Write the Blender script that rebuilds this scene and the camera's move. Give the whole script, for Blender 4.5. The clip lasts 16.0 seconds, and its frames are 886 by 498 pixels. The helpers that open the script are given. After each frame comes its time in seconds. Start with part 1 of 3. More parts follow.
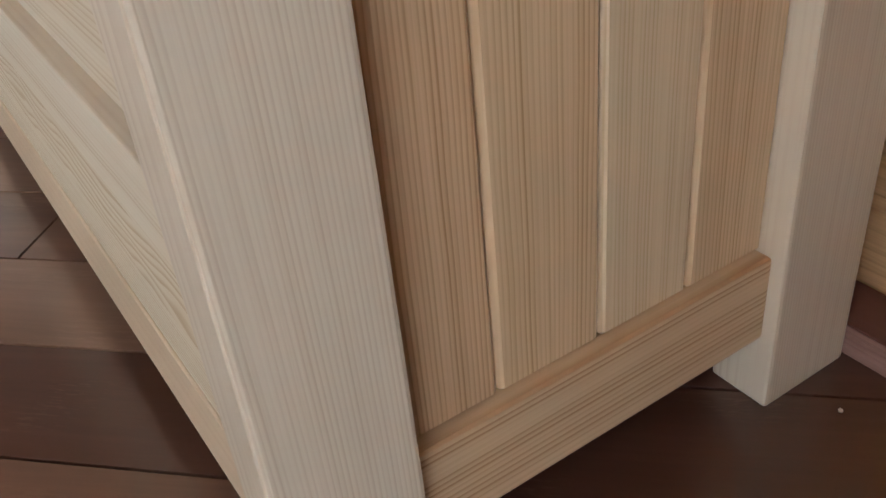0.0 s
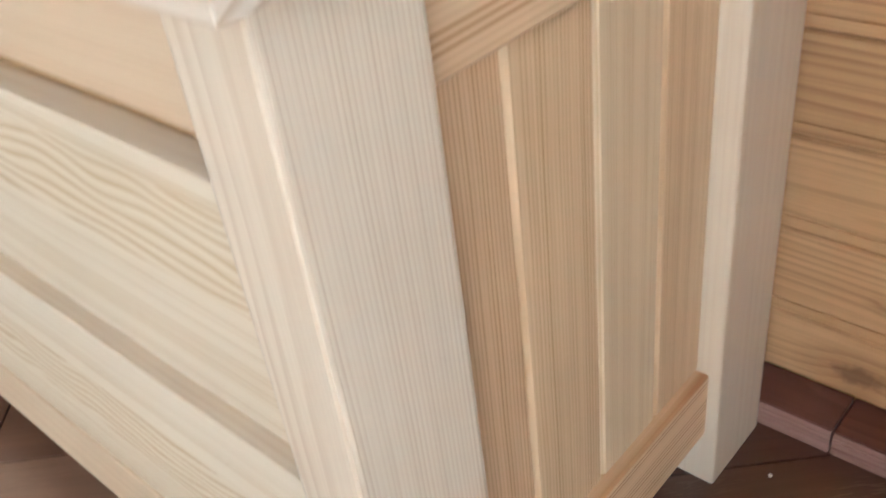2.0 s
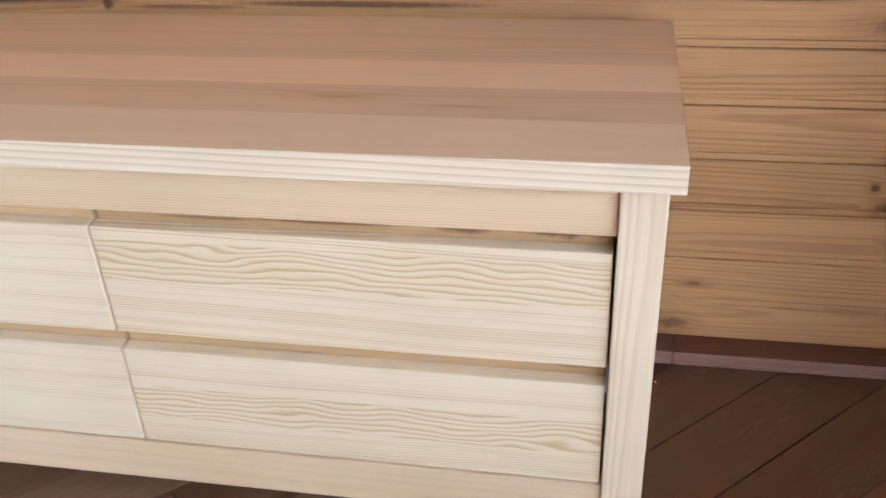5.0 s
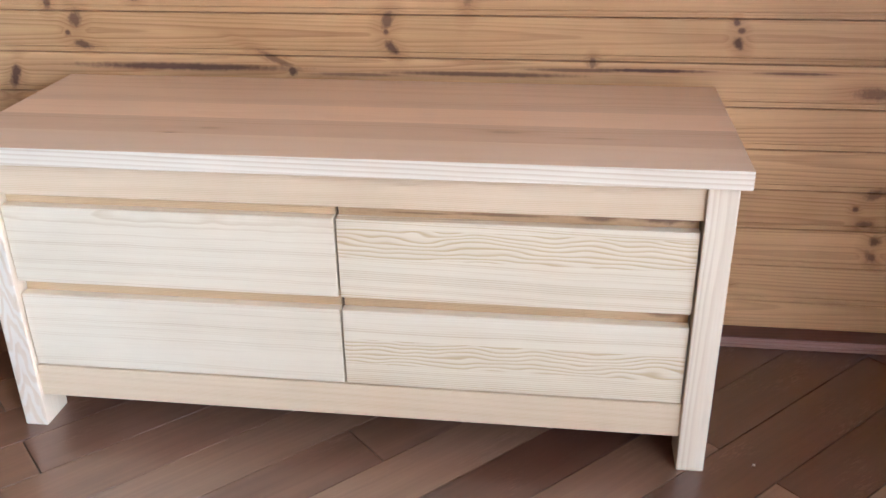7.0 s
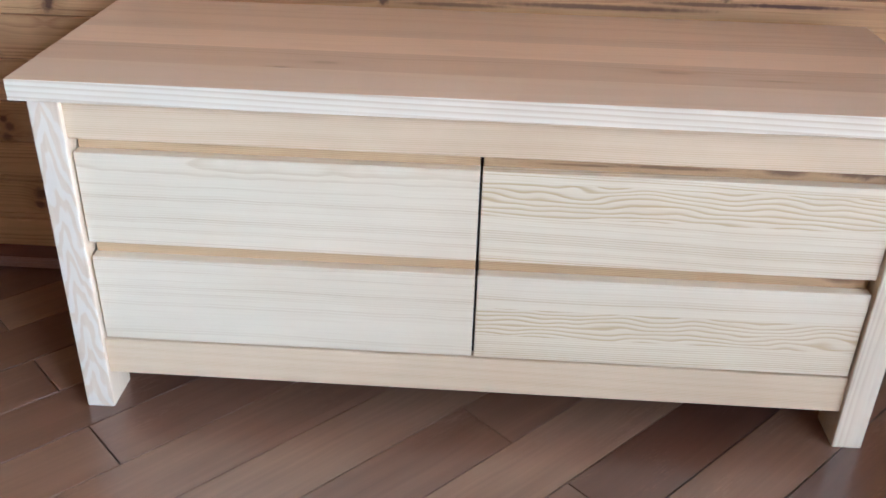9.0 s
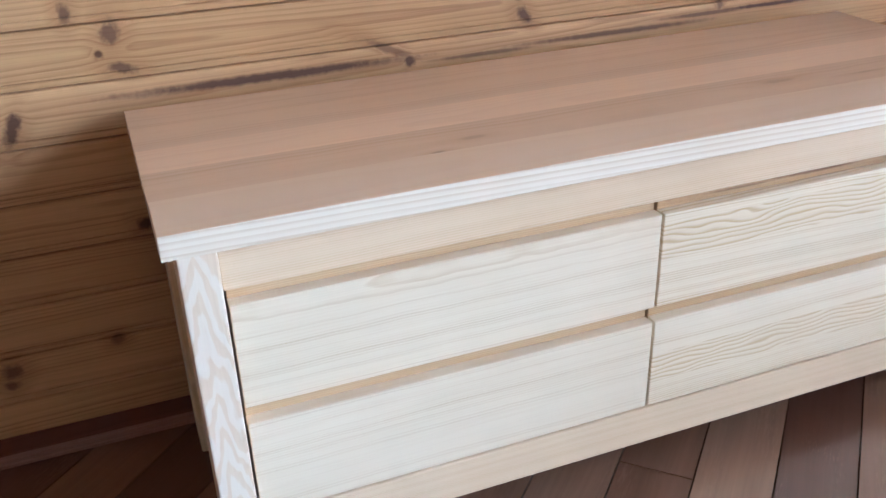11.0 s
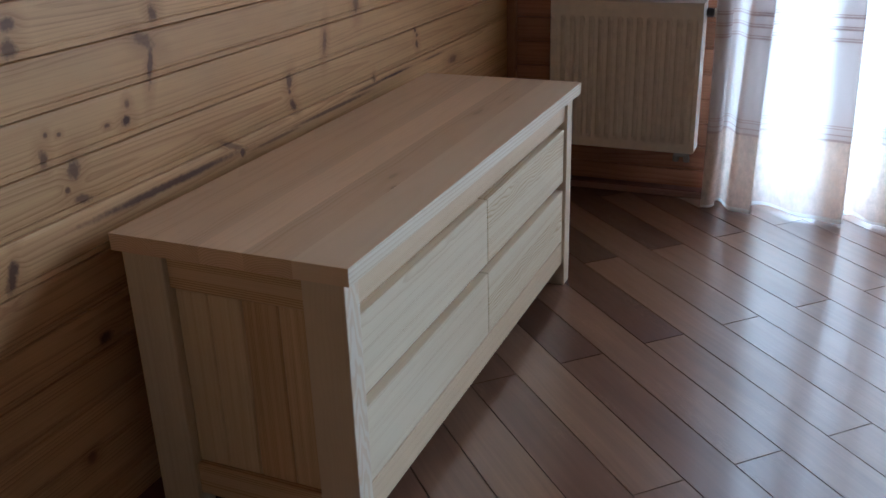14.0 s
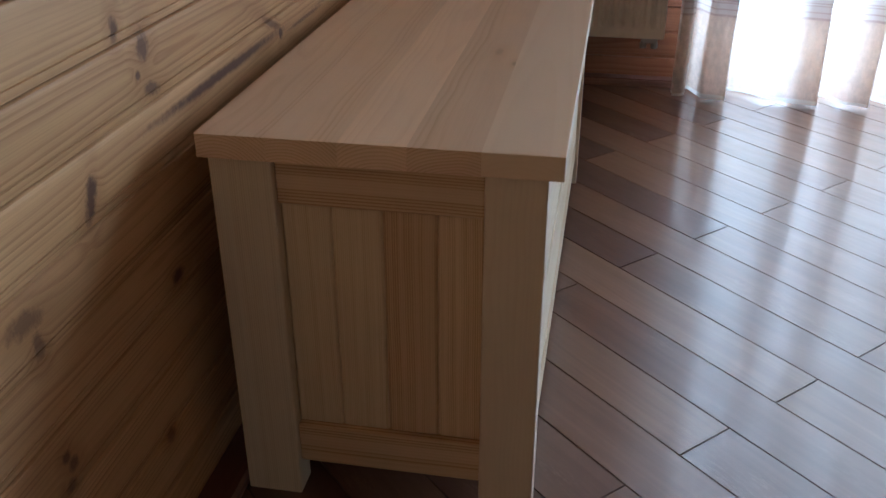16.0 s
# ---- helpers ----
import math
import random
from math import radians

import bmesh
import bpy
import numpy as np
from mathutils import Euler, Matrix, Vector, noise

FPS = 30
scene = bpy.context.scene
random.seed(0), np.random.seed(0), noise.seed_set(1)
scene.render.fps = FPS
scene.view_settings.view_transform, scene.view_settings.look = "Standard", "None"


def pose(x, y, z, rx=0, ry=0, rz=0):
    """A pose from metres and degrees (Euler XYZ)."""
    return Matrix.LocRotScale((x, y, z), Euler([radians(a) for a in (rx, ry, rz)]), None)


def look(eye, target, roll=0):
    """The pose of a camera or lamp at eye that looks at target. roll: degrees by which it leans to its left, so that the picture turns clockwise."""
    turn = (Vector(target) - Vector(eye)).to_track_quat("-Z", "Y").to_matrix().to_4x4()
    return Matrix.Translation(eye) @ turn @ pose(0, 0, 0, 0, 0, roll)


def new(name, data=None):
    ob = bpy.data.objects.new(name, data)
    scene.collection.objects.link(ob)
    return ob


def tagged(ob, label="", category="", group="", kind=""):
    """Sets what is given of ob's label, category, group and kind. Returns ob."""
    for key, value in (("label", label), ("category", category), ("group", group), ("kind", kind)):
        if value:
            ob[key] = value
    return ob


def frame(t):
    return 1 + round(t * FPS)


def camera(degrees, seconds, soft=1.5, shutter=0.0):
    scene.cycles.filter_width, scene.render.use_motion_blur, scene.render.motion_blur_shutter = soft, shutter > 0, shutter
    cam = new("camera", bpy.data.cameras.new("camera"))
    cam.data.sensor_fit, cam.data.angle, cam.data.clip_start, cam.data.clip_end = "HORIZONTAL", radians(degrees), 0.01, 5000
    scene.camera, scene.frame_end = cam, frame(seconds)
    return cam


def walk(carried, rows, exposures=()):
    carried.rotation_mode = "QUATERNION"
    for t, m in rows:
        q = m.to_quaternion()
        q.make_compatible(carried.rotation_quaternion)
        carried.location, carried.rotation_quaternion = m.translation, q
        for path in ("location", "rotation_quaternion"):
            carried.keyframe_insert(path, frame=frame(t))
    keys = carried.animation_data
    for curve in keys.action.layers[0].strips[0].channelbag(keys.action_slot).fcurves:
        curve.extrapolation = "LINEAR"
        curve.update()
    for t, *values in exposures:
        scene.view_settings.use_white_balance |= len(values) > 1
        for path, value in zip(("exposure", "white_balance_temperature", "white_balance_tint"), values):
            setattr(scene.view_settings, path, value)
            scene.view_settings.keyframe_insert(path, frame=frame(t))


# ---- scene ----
cam = camera(51.5, 16.0, shutter=0.3)
PATH = [
    (0, (1.58, -0.045, 0.469), (0.159, 0.794, -0.66), -6.2),
    (0.5, (1.572, -0.075, 0.468), (0.221, 0.838, -0.689), -5.9),
    (1, (1.57, -0.115, 0.501), (0.287, 0.884, -0.663), -5.0),
    (1.5, (1.543, -0.149, 0.547), (0.303, 0.925, -0.598), -6.1),
    (2, (1.521, -0.13, 0.633), (0.351, 1.015, -0.516), -7.9),
    (2.5, (1.521, -0.223, 0.764), (0.588, 1.083, -0.428), -8.5),
    (3, (1.483, -0.31, 0.815), (0.749, 1.109, -0.388), -7.7),
    (3.5, (1.461, -0.378, 0.82), (0.802, 1.097, -0.359), -6.4),
    (4, (1.436, -0.515, 0.886), (0.829, 1.022, -0.24), -5.4),
    (4.5, (1.333, -0.647, 0.928), (0.885, 0.98, -0.146), -4.4),
    (6.8, (1.043, -1.308, 1.067), (0.807, 0.473, 0.189), -0.9),
    (7, (1.024, -1.325, 1.074), (0.78, 0.459, 0.203), -0.9),
    (7.5, (0.968, -1.296, 1.071), (0.697, 0.493, 0.218), -0.5),
    (8, (0.915, -1.222, 1.028), (0.635, 0.582, 0.212), 0.6),
    (8.5, (0.8, -1.198, 0.995), (0.598, 0.608, 0.161), 1.6),
    (9, (0.655, -1.171, 1.0), (0.584, 0.574, 0.025), 1.7),
    (9.5, (0.485, -1.107, 0.993), (0.503, 0.646, 0.03), 0.1),
    (9.7, (0.417, -1.084, 0.99), (0.479, 0.682, 0.051), -0.4),
    (11.8, (-0.282, -0.754, 1.041), (0.808, 0.632, 0.097), -2.7),
    (12, (-0.345, -0.715, 1.051), (0.852, 0.571, 0.095), -2.9),
    (12.5, (-0.497, -0.713, 1.071), (0.842, 0.462, 0.162), -3.3),
    (13, (-0.679, -0.749, 1.104), (0.801, 0.3, 0.262), -3.6),
    (13.5, (-0.909, -0.665, 1.117), (0.716, 0.17, 0.304), -3.3),
    (14, (-1.083, -0.629, 1.122), (0.608, 0.112, 0.354), -1.8),
    (14.5, (-1.14, -0.47, 1.115), (0.621, 0.118, 0.371), -1.5),
    (15, (-1.126, -0.29, 1.084), (0.656, 0.187, 0.312), -0.8),
    (15.5, (-1.046, -0.17, 1.023), (0.7, 0.277, 0.155), -0.4),
    (16, (-0.983, -0.037, 0.974), (0.757, 0.282, 0.04), -0.1),
]
EXPOSURES = [(0, -1.62, 5450, 12), (1.5, -1.22, 5400, 11), (2.5, -0.86, 5350, 10), (4.5, -0.98, 5250, 11), (7, -0.9, 5000, 14), (9.5, -1.05, 4750, 11),
             (12.5, -0.90, 4700, 11), (13.0, -1.1, 4700, 10), (13.3, -1.5, 4750, 9), (14, -2.32, 4800, 7), (14.5, -2.55, 4700, 6), (15.5, -2.22, 5200, 9), (16, -2.0, 4950, 7)]
walk(cam, [(t, look(eye, target, roll)) for t, eye, target, roll in PATH], EXPOSURES)

# ---- world, daylight and lamps ----
world = bpy.data.worlds.new("world")
scene.world = world
world.use_nodes = True
wn = world.node_tree
sky = wn.nodes.new("ShaderNodeTexSky")
sky.sky_type, sky.sun_disc = "NISHITA", False
sky.sun_elevation, sky.sun_rotation = radians(48), radians(150)
wn.links.new(sky.outputs[0], wn.nodes["Background"].inputs[0])
wn.nodes["Background"].inputs[1].default_value = 0.1

BACK_GLOW = 64.0
WINDOW_LIGHT, WINDOW_COLOUR = 145.0, (1.0, 0.93, 0.82)
WEST_FILL, WEST_COLOUR = 7.0, (1.0, 0.80, 0.55)


def area_lamp(name, at, aim, w, h, power, colour):
    data = bpy.data.lights.new(name, "AREA")
    data.shape, data.size, data.size_y, data.energy, data.color = "RECTANGLE", w, h, power, colour
    ob = new(name, data)
    ob.matrix_world = look(at, aim)
    return ob


# room: north wall y 0.503, east wall x 2.165 with a curtained balcony door and an unseen window; a small west window is
# made up for fill light
XW, XE, YS, YN, ZC = -3.0, 2.165, -3.9, 0.503, 2.5
DOOR_Y0, DOOR_Y1, DOOR_Z = -1.55, -0.37, 2.12
WIN_Z0, WIN_Z1 = 0.5, 2.15
EAST_Y0, EAST_Y1, WEST_Y0, WEST_Y1 = -3.0, -1.85, -0.65, 0.25
WIN_Z = (WIN_Z0 + WIN_Z1) / 2
# lamp in the unseen east window, set to light the chest's front
area_lamp("added_light", (XE + 0.05, (EAST_Y0 + EAST_Y1) / 2, WIN_Z), (0, (EAST_Y0 + EAST_Y1) / 2, WIN_Z), EAST_Y1 - EAST_Y0, WIN_Z1 - WIN_Z0, WINDOW_LIGHT, WINDOW_COLOUR)
# warm fill for the chest's west end, from an added opening
area_lamp("added_light", (XW - 0.05, (WEST_Y0 + WEST_Y1) / 2, WIN_Z), (0, (WEST_Y0 + WEST_Y1) / 2, WIN_Z), WEST_Y1 - WEST_Y0, WIN_Z1 - WIN_Z0, WEST_FILL, WEST_COLOUR)


# ---- materials ----
class Graph:
    def __init__(self, name):
        self.mat = bpy.data.materials.new(name)
        self.mat.use_nodes = True
        self.t = self.mat.node_tree
        self.bsdf = self.t.nodes["Principled BSDF"]

    def put(self, socket, v):
        if isinstance(v, bpy.types.NodeSocket):
            self.t.links.new(v, socket)
        elif v is not None:
            socket.default_value = v

    def m(self, op, a, b=None, c=None, clamp=False):
        n = self.t.nodes.new("ShaderNodeMath")
        n.operation, n.use_clamp = op, clamp
        for i, v in enumerate((a, b, c)):
            self.put(n.inputs[i], v)
        return n.outputs[0]

    def xyz(self, x, y, z):
        n = self.t.nodes.new("ShaderNodeCombineXYZ")
        for i, v in enumerate((x, y, z)):
            self.put(n.inputs[i], v)
        return n.outputs[0]

    def split(self, v):
        n = self.t.nodes.new("ShaderNodeSeparateXYZ")
        self.put(n.inputs[0], v)
        return n.outputs

    def coord(self, which="Object"):
        return self.t.nodes.new("ShaderNodeTexCoord").outputs[which]

    def position(self):
        return self.t.nodes.new("ShaderNodeNewGeometry").outputs["Position"]

    def rand(self):
        return self.t.nodes.new("ShaderNodeObjectInfo").outputs["Random"]

    def noise(self, v, scale=1.0, detail=2.0, rough=0.5, w=None):
        n = self.t.nodes.new("ShaderNodeTexNoise")
        if w is not None:
            n.noise_dimensions = "4D"
            self.put(n.inputs["W"], w)
        self.put(n.inputs["Vector"], v)
        n.inputs["Scale"].default_value, n.inputs["Detail"].default_value, n.inputs["Roughness"].default_value = scale, detail, rough
        return n.outputs[0]

    def white(self, w):
        n = self.t.nodes.new("ShaderNodeTexWhiteNoise")
        n.noise_dimensions = "1D"
        self.put(n.inputs["W"], w)
        return n.outputs[0]

    def ramp(self, v, stops):
        n = self.t.nodes.new("ShaderNodeValToRGB")
        e = n.color_ramp.elements
        while len(e) < len(stops):
            e.new(0.5)
        for el, (p, c) in zip(e, stops):
            el.position = p
            el.color = (c, c, c, 1) if isinstance(c, (int, float)) else (*c, 1)
        self.put(n.inputs[0], v)
        return n.outputs[0]

    def mix(self, f, a, b, mode="MIX"):
        n = self.t.nodes.new("ShaderNodeMix")
        n.data_type, n.blend_type = "RGBA", mode
        for s, v in zip((n.inputs[0], n.inputs[6], n.inputs[7]), (f, a, b)):
            self.put(s, (*v, 1) if isinstance(v, tuple) and len(v) == 3 else v)
        return n.outputs[2]

    def span(self, v, a, b, c, d):
        n = self.t.nodes.new("ShaderNodeMapRange")
        for i, q in enumerate((v, a, b, c, d)):
            self.put(n.inputs[i], q)
        return n.outputs[0]

    def finish(self, colour, rough=0.5, bump=None, strength=0.1, dist=0.001, coat=0.0, spec=None):
        self.put(self.bsdf.inputs["Base Color"], colour if not isinstance(colour, tuple) else (*colour, 1))
        self.put(self.bsdf.inputs["Roughness"], rough)
        if coat:
            self.bsdf.inputs["Coat Weight"].default_value, self.bsdf.inputs["Coat Roughness"].default_value = coat, 0.14
        if spec is not None:
            self.bsdf.inputs["Specular IOR Level"].default_value = spec
        if bump is not None:
            n = self.t.nodes.new("ShaderNodeBump")
            n.inputs["Strength"].default_value, n.inputs["Distance"].default_value = strength, dist
            self.put(n.inputs["Height"], bump)
            self.t.links.new(n.outputs[0], self.bsdf.inputs["Normal"])
        return self.mat


def wood(name, early, late, axis="X", ring=0.005, contrast=1.0, pith=(0.05, 0.16), warp=0.02, lamella=0.0, tone=0.12, rough=0.5,
         coat=0.0, knots=(), stain=0.25, spec=0.35, blotch=0.0, fibre=0.16, offset=0.12, knot_axis=2, wave=2.2, ripple_size=0.22, plain_to=0.3, full_at=0.7, least=0.35, knot_bend=0.025, mid=0.0, relief=0.12, ring_relief=0.6, end_grain=0.0, smooth=False, shift=0.0, dim_face=None, ripple_run=14, stave=None):
    """Growth rings round a pith beside the board, run along one axis, with fibres and stains."""
    g = Graph(name)
    x, y, z = g.split(g.coord())
    run, a, b = {"X": (x, y, z), "Y": (y, x, z), "Z": (z, y, x), "XF": (x, z, y), "YF": (y, z, x), "ZF": (z, x, y)}[axis]
    if mid:
        a = g.m("SUBTRACT", a, mid)
    seed = g.rand()
    if lamella:
        strip = g.m("FLOOR", g.m("DIVIDE", g.m("ADD", a, 5.0), lamella))
        seed = g.white(g.m("ADD", strip, g.m("MULTIPLY", seed, 31.7)))
    r1, r2, r3 = g.white(g.m("MULTIPLY", seed, 91.3)), g.white(g.m("MULTIPLY", seed, 37.1)), g.white(g.m("MULTIPLY", seed, 53.9))
    w = g.m("MULTIPLY", seed, 40.0)
    bend = g.noise(g.xyz(g.m("MULTIPLY", run, wave), g.m("MULTIPLY", a, 9), g.m("MULTIPLY", b, 9)), 1.0, 2.0, 0.5, w)
    ripple = g.noise(g.xyz(g.m("MULTIPLY", run, ripple_run), g.m("MULTIPLY", a, 26), g.m("MULTIPLY", b, 26)), 1.0, 1.0, 0.5, w)
    swing = warp * ripple_size
    if stave:
        # one glued stave with lively, wavy figure
        lively = g.m("MULTIPLY", g.m("GREATER_THAN", a, stave[0]), g.m("LESS_THAN", a, stave[1]))
        swing = g.m("ADD", g.m("MULTIPLY", lively, 0.036), swing)
    bend = g.m("ADD", g.m("MULTIPLY", g.m("SUBTRACT", bend, 0.5), warp * 2), g.m("MULTIPLY", g.m("SUBTRACT", ripple, 0.5), swing))
    if stave:
        bend = g.m("ADD", bend, g.m("MULTIPLY", lively, 0.0215))
    slope = g.m("MULTIPLY", run, g.m("MULTIPLY", g.m("SUBTRACT", r3, 0.5), 0.03))
    ca = g.m("ADD", g.m("MULTIPLY", g.m("SUBTRACT", r1, 0.5), offset), shift)
    cb = g.m("ADD", g.m("MULTIPLY", r2, pith[1] - pith[0]), pith[0])
    da, db = g.m("SUBTRACT", a, ca), g.m("ADD", b, cb)
    r = g.m("SQRT", g.m("ADD", g.m("MULTIPLY", da, da), g.m("MULTIPLY", db, db)))
    r = g.m("ADD", g.m("ADD", r, bend), slope)
    if stave:
        r = g.m("MULTIPLY", r, g.m("SUBTRACT", 1.0, g.m("MULTIPLY", lively, 0.5)))
    dark = halo = None
    if knots:
        place = g.split(g.position())
        px, pz = place[0], place[knot_axis]
        wob = g.noise(g.xyz(g.m("MULTIPLY", px, 70), 0.0, g.m("MULTIPLY", pz, 55)), 1.0, 3.0, 0.65)
        for kx, kz, rx, rz, power, lean in knots:
            up = g.m("SUBTRACT", pz, kz)
            ex, ez = g.m("DIVIDE", g.m("SUBTRACT", g.m("SUBTRACT", px, kx), g.m("MULTIPLY", up, lean)), rx), g.m("DIVIDE", up, rz)
            d0 = g.m("SQRT", g.m("ADD", g.m("MULTIPLY", ex, ex), g.m("MULTIPLY", ez, ez)))
            d = g.m("ADD", d0, g.m("MULTIPLY", g.m("SUBTRACT", wob, 0.5), 1.7 if rz > 0.0085 else 0.9))
            k, h = g.m("MULTIPLY", g.span(d, 1.2, 0.55, 0.0, 1.0), power), g.span(d0, 3.2, 0.6, 0.0, 1.0)
            dark = k if dark is None else g.m("MAXIMUM", dark, k)
            halo = h if halo is None else g.m("MAXIMUM", halo, h)
        r = g.m("ADD", r, g.m("MULTIPLY", g.m("MULTIPLY", halo, halo), knot_bend))
    phase = g.m("FRACT", g.m("DIVIDE", r, ring))
    rings = g.ramp(phase, [(0.0, 0.2), (0.25, 0.55), (0.5, 1.0), (0.75, 0.55), (1.0, 0.2)] if smooth else [(0.0, 0.1), (0.45, 0.25), (0.82, 1.0), (0.92, 0.85), (1.0, 0.1)])
    bare = rings
    wide = g.noise(g.m("DIVIDE", r, ring * 4), 1.0, 0.0, 0.5, w)
    strength = g.span(wide, plain_to, full_at, least, 1.0)
    if stave:
        strength = g.m("MAXIMUM", strength, g.m("MULTIPLY", lively, 0.95))
    rings = g.m("MULTIPLY", rings, strength)
    strand = g.noise(g.xyz(g.m("MULTIPLY", run, 6), g.m("MULTIPLY", a, 520), g.m("MULTIPLY", b, 520)), 1.0, 2.0, 0.6, w)
    cloud = g.noise(g.xyz(g.m("MULTIPLY", run, 3), g.m("MULTIPLY", a, 8), g.m("MULTIPLY", b, 8)), 1.0, 3.0, 0.6, w)
    amount = g.m("ADD", g.m("MULTIPLY", rings, contrast), g.m("MULTIPLY", g.m("SUBTRACT", strand, 0.5), fibre * 3), clamp=True)
    colour = g.mix(amount, early, late)
    # upper and west faces get their weaker light as a tanner colour
    if dim_face:
        facing = g.split(g.t.nodes.new("ShaderNodeNewGeometry").outputs["Normal"])
        up = g.m("MAXIMUM", facing[2], g.m("MULTIPLY", facing[0], -1.0))
        colour = g.mix(g.m("MULTIPLY", g.span(up, 0.85, 0.95, 0.0, 1.0), 0.85), colour, dim_face)
    shade = g.m("ADD", g.m("MULTIPLY", g.m("SUBTRACT", seed, 0.5), tone * 2), g.m("MULTIPLY", g.m("SUBTRACT", cloud, 0.5), stain))
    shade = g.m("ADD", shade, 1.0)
    colour = g.mix(1.0, colour, g.xyz(shade, g.m("POWER", shade, 1.15), g.m("POWER", shade, 1.4)), "MULTIPLY")
    if blotch:
        drift = g.noise(g.xyz(g.m("MULTIPLY", run, 11), g.m("MULTIPLY", b, 40), 0.0), 1.0, 2.0, 0.5, w)
        flame = g.m("ADD", g.m("ADD", g.m("MULTIPLY", run, 17), g.m("MULTIPLY", g.m("ABSOLUTE", g.m("ADD", b, 0.004)), 55)), g.m("MULTIPLY", drift, 3.0))
        spots = g.m("FRACT", flame)
        face = g.span(a, -0.0368, -0.0376, 0.0, 1.0)
        colour = g.mix(g.m("MULTIPLY", g.m("MULTIPLY", g.ramp(spots, [(0.0, 0), (0.12, 0.9), (0.5, 1), (0.62, 0.15), (1.0, 0)]), blotch), face), colour, (0.86, 0.77, 0.635))
    if knots:
        colour = g.mix(g.m("MULTIPLY", halo, 0.45), colour, late)
        colour = g.mix(dark, colour, (0.10, 0.048, 0.032))
    rgh = g.m("ADD", rough, g.m("MULTIPLY", g.m("SUBTRACT", cloud, 0.5), 0.2))
    height = g.m("ADD", g.m("MULTIPLY", rings, ring_relief), strand)
    if end_grain:
        nx = g.split(g.t.nodes.new("ShaderNodeNewGeometry").outputs["Normal"])[0]
        cut = g.m("MULTIPLY", g.span(nx if dim_face else g.m("ABSOLUTE", nx), 0.8, 0.95, 0.0, 1.0), end_grain)
        colour = g.mix(cut, colour, g.mix(bare, tuple(0.97 * c for c in early), tuple(0.86 * c for c in late)))
    return g.finish(colour, rgh, height, relief, 0.0006, coat, spec)


TOP_KNOTS = [(0.36, 0.10, 0.012, 0.004, 0.3, 0.0), (0.42, 0.13, 0.02, 0.006, 0.16, 0.0), (0.93, 0.15, 0.03, 0.008, 0.15, 0.0), (1.08, 0.13, 0.03, 0.0025, 0.25, 0.0), (0.55, 0.06, 0.10, 0.0015, 0.2, 0.0), (0.75, 0.07, 0.12, 0.002, 0.18, 0.0)]
GRIP_KNOTS = [(1.20, 0.476, 0.05, 0.010, 0.75, 0.0), (1.09, 0.472, 0.03, 0.007, 0.7, 0.0), (0.93, 0.470, 0.08, 0.003, 0.6, 0.0), (0.80, 0.468, 0.06, 0.002, 0.5, 0.0), (1.21, 0.302, 0.03, 0.008, 0.5, 0.0)]
pine_top = wood("pine_top", (0.85, 0.595, 0.375), (0.66, 0.395, 0.20), "X", 0.0042, 0.55, (0.05, 0.11), 0.010, tone=0.11, rough=0.42, spec=0.4, stain=0.2, knots=TOP_KNOTS, knot_axis=1, offset=0.05, knot_bend=0.004, plain_to=0.4, full_at=0.7, least=0.2, coat=0.12, end_grain=0.55, fibre=0.2)
pine_edge = wood("pine_edge", (0.84, 0.73, 0.56), (0.60, 0.43, 0.24), "X", 0.0072, 0.9, (0.07, 0.09), 0.003, tone=0.02, rough=0.42, spec=0.4, stain=0.15, offset=0.02, coat=0.1, end_grain=0.55, dim_face=(0.85, 0.61, 0.39))
pine_drawer = wood("pine_drawer", (0.85, 0.72, 0.515), (0.59, 0.415, 0.205), "XF", 0.0035, 0.65, (0.025, 0.06), 0.008, tone=0.025, rough=0.48, offset=0.16, ripple_size=0.35, plain_to=0.42, full_at=0.75, least=0.12, fibre=0.22, stain=0.2, ripple_run=20, ring_relief=0.15, relief=0.06)
pine_drawer_lively = wood("pine_drawer_lively", (0.86, 0.735, 0.53), (0.60, 0.42, 0.19), "XF", 0.0039, 0.9, (0.025, 0.06), 0.009, tone=0.025, rough=0.48, offset=0.02, shift=0.14, ripple_size=0.3, plain_to=0.4, full_at=0.7, least=0.15, fibre=0.22, stain=0.2, ring_relief=0.15, relief=0.06, ripple_run=10, stave=(0.004, 0.058))
pine_drawer_wavy = wood("pine_drawer_wavy", (0.86, 0.735, 0.53), (0.60, 0.42, 0.19), "XF", 0.0039, 0.9, (0.025, 0.06), 0.009, tone=0.025, rough=0.48, offset=0.02, shift=0.14, ripple_size=0.3, plain_to=0.4, full_at=0.7, least=0.15, fibre=0.22, stain=0.2, ring_relief=0.15, relief=0.06, ripple_run=10, stave=(-0.032, 0.018))
pine_rail = wood("pine_rail", (0.79, 0.615, 0.40), (0.64, 0.445, 0.245), "X", 0.0028, 0.85, (0.05, 0.1), 0.006, tone=0.04, rough=0.5)
# recessed strips take a darker, more golden colour than the drawer fronts
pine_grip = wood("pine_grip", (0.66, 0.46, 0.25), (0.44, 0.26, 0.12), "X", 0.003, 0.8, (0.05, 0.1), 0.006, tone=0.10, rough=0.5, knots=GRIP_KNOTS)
pine_leg = wood("pine_leg", (0.82, 0.675, 0.46), (0.63, 0.465, 0.265), "ZF", 0.0028, 0.75, (0.08, 0.14), 0.003, tone=0.04, rough=0.38, spec=0.5, fibre=0.28, least=0.3, coat=0.15, stain=0.15, ripple_size=0.3)
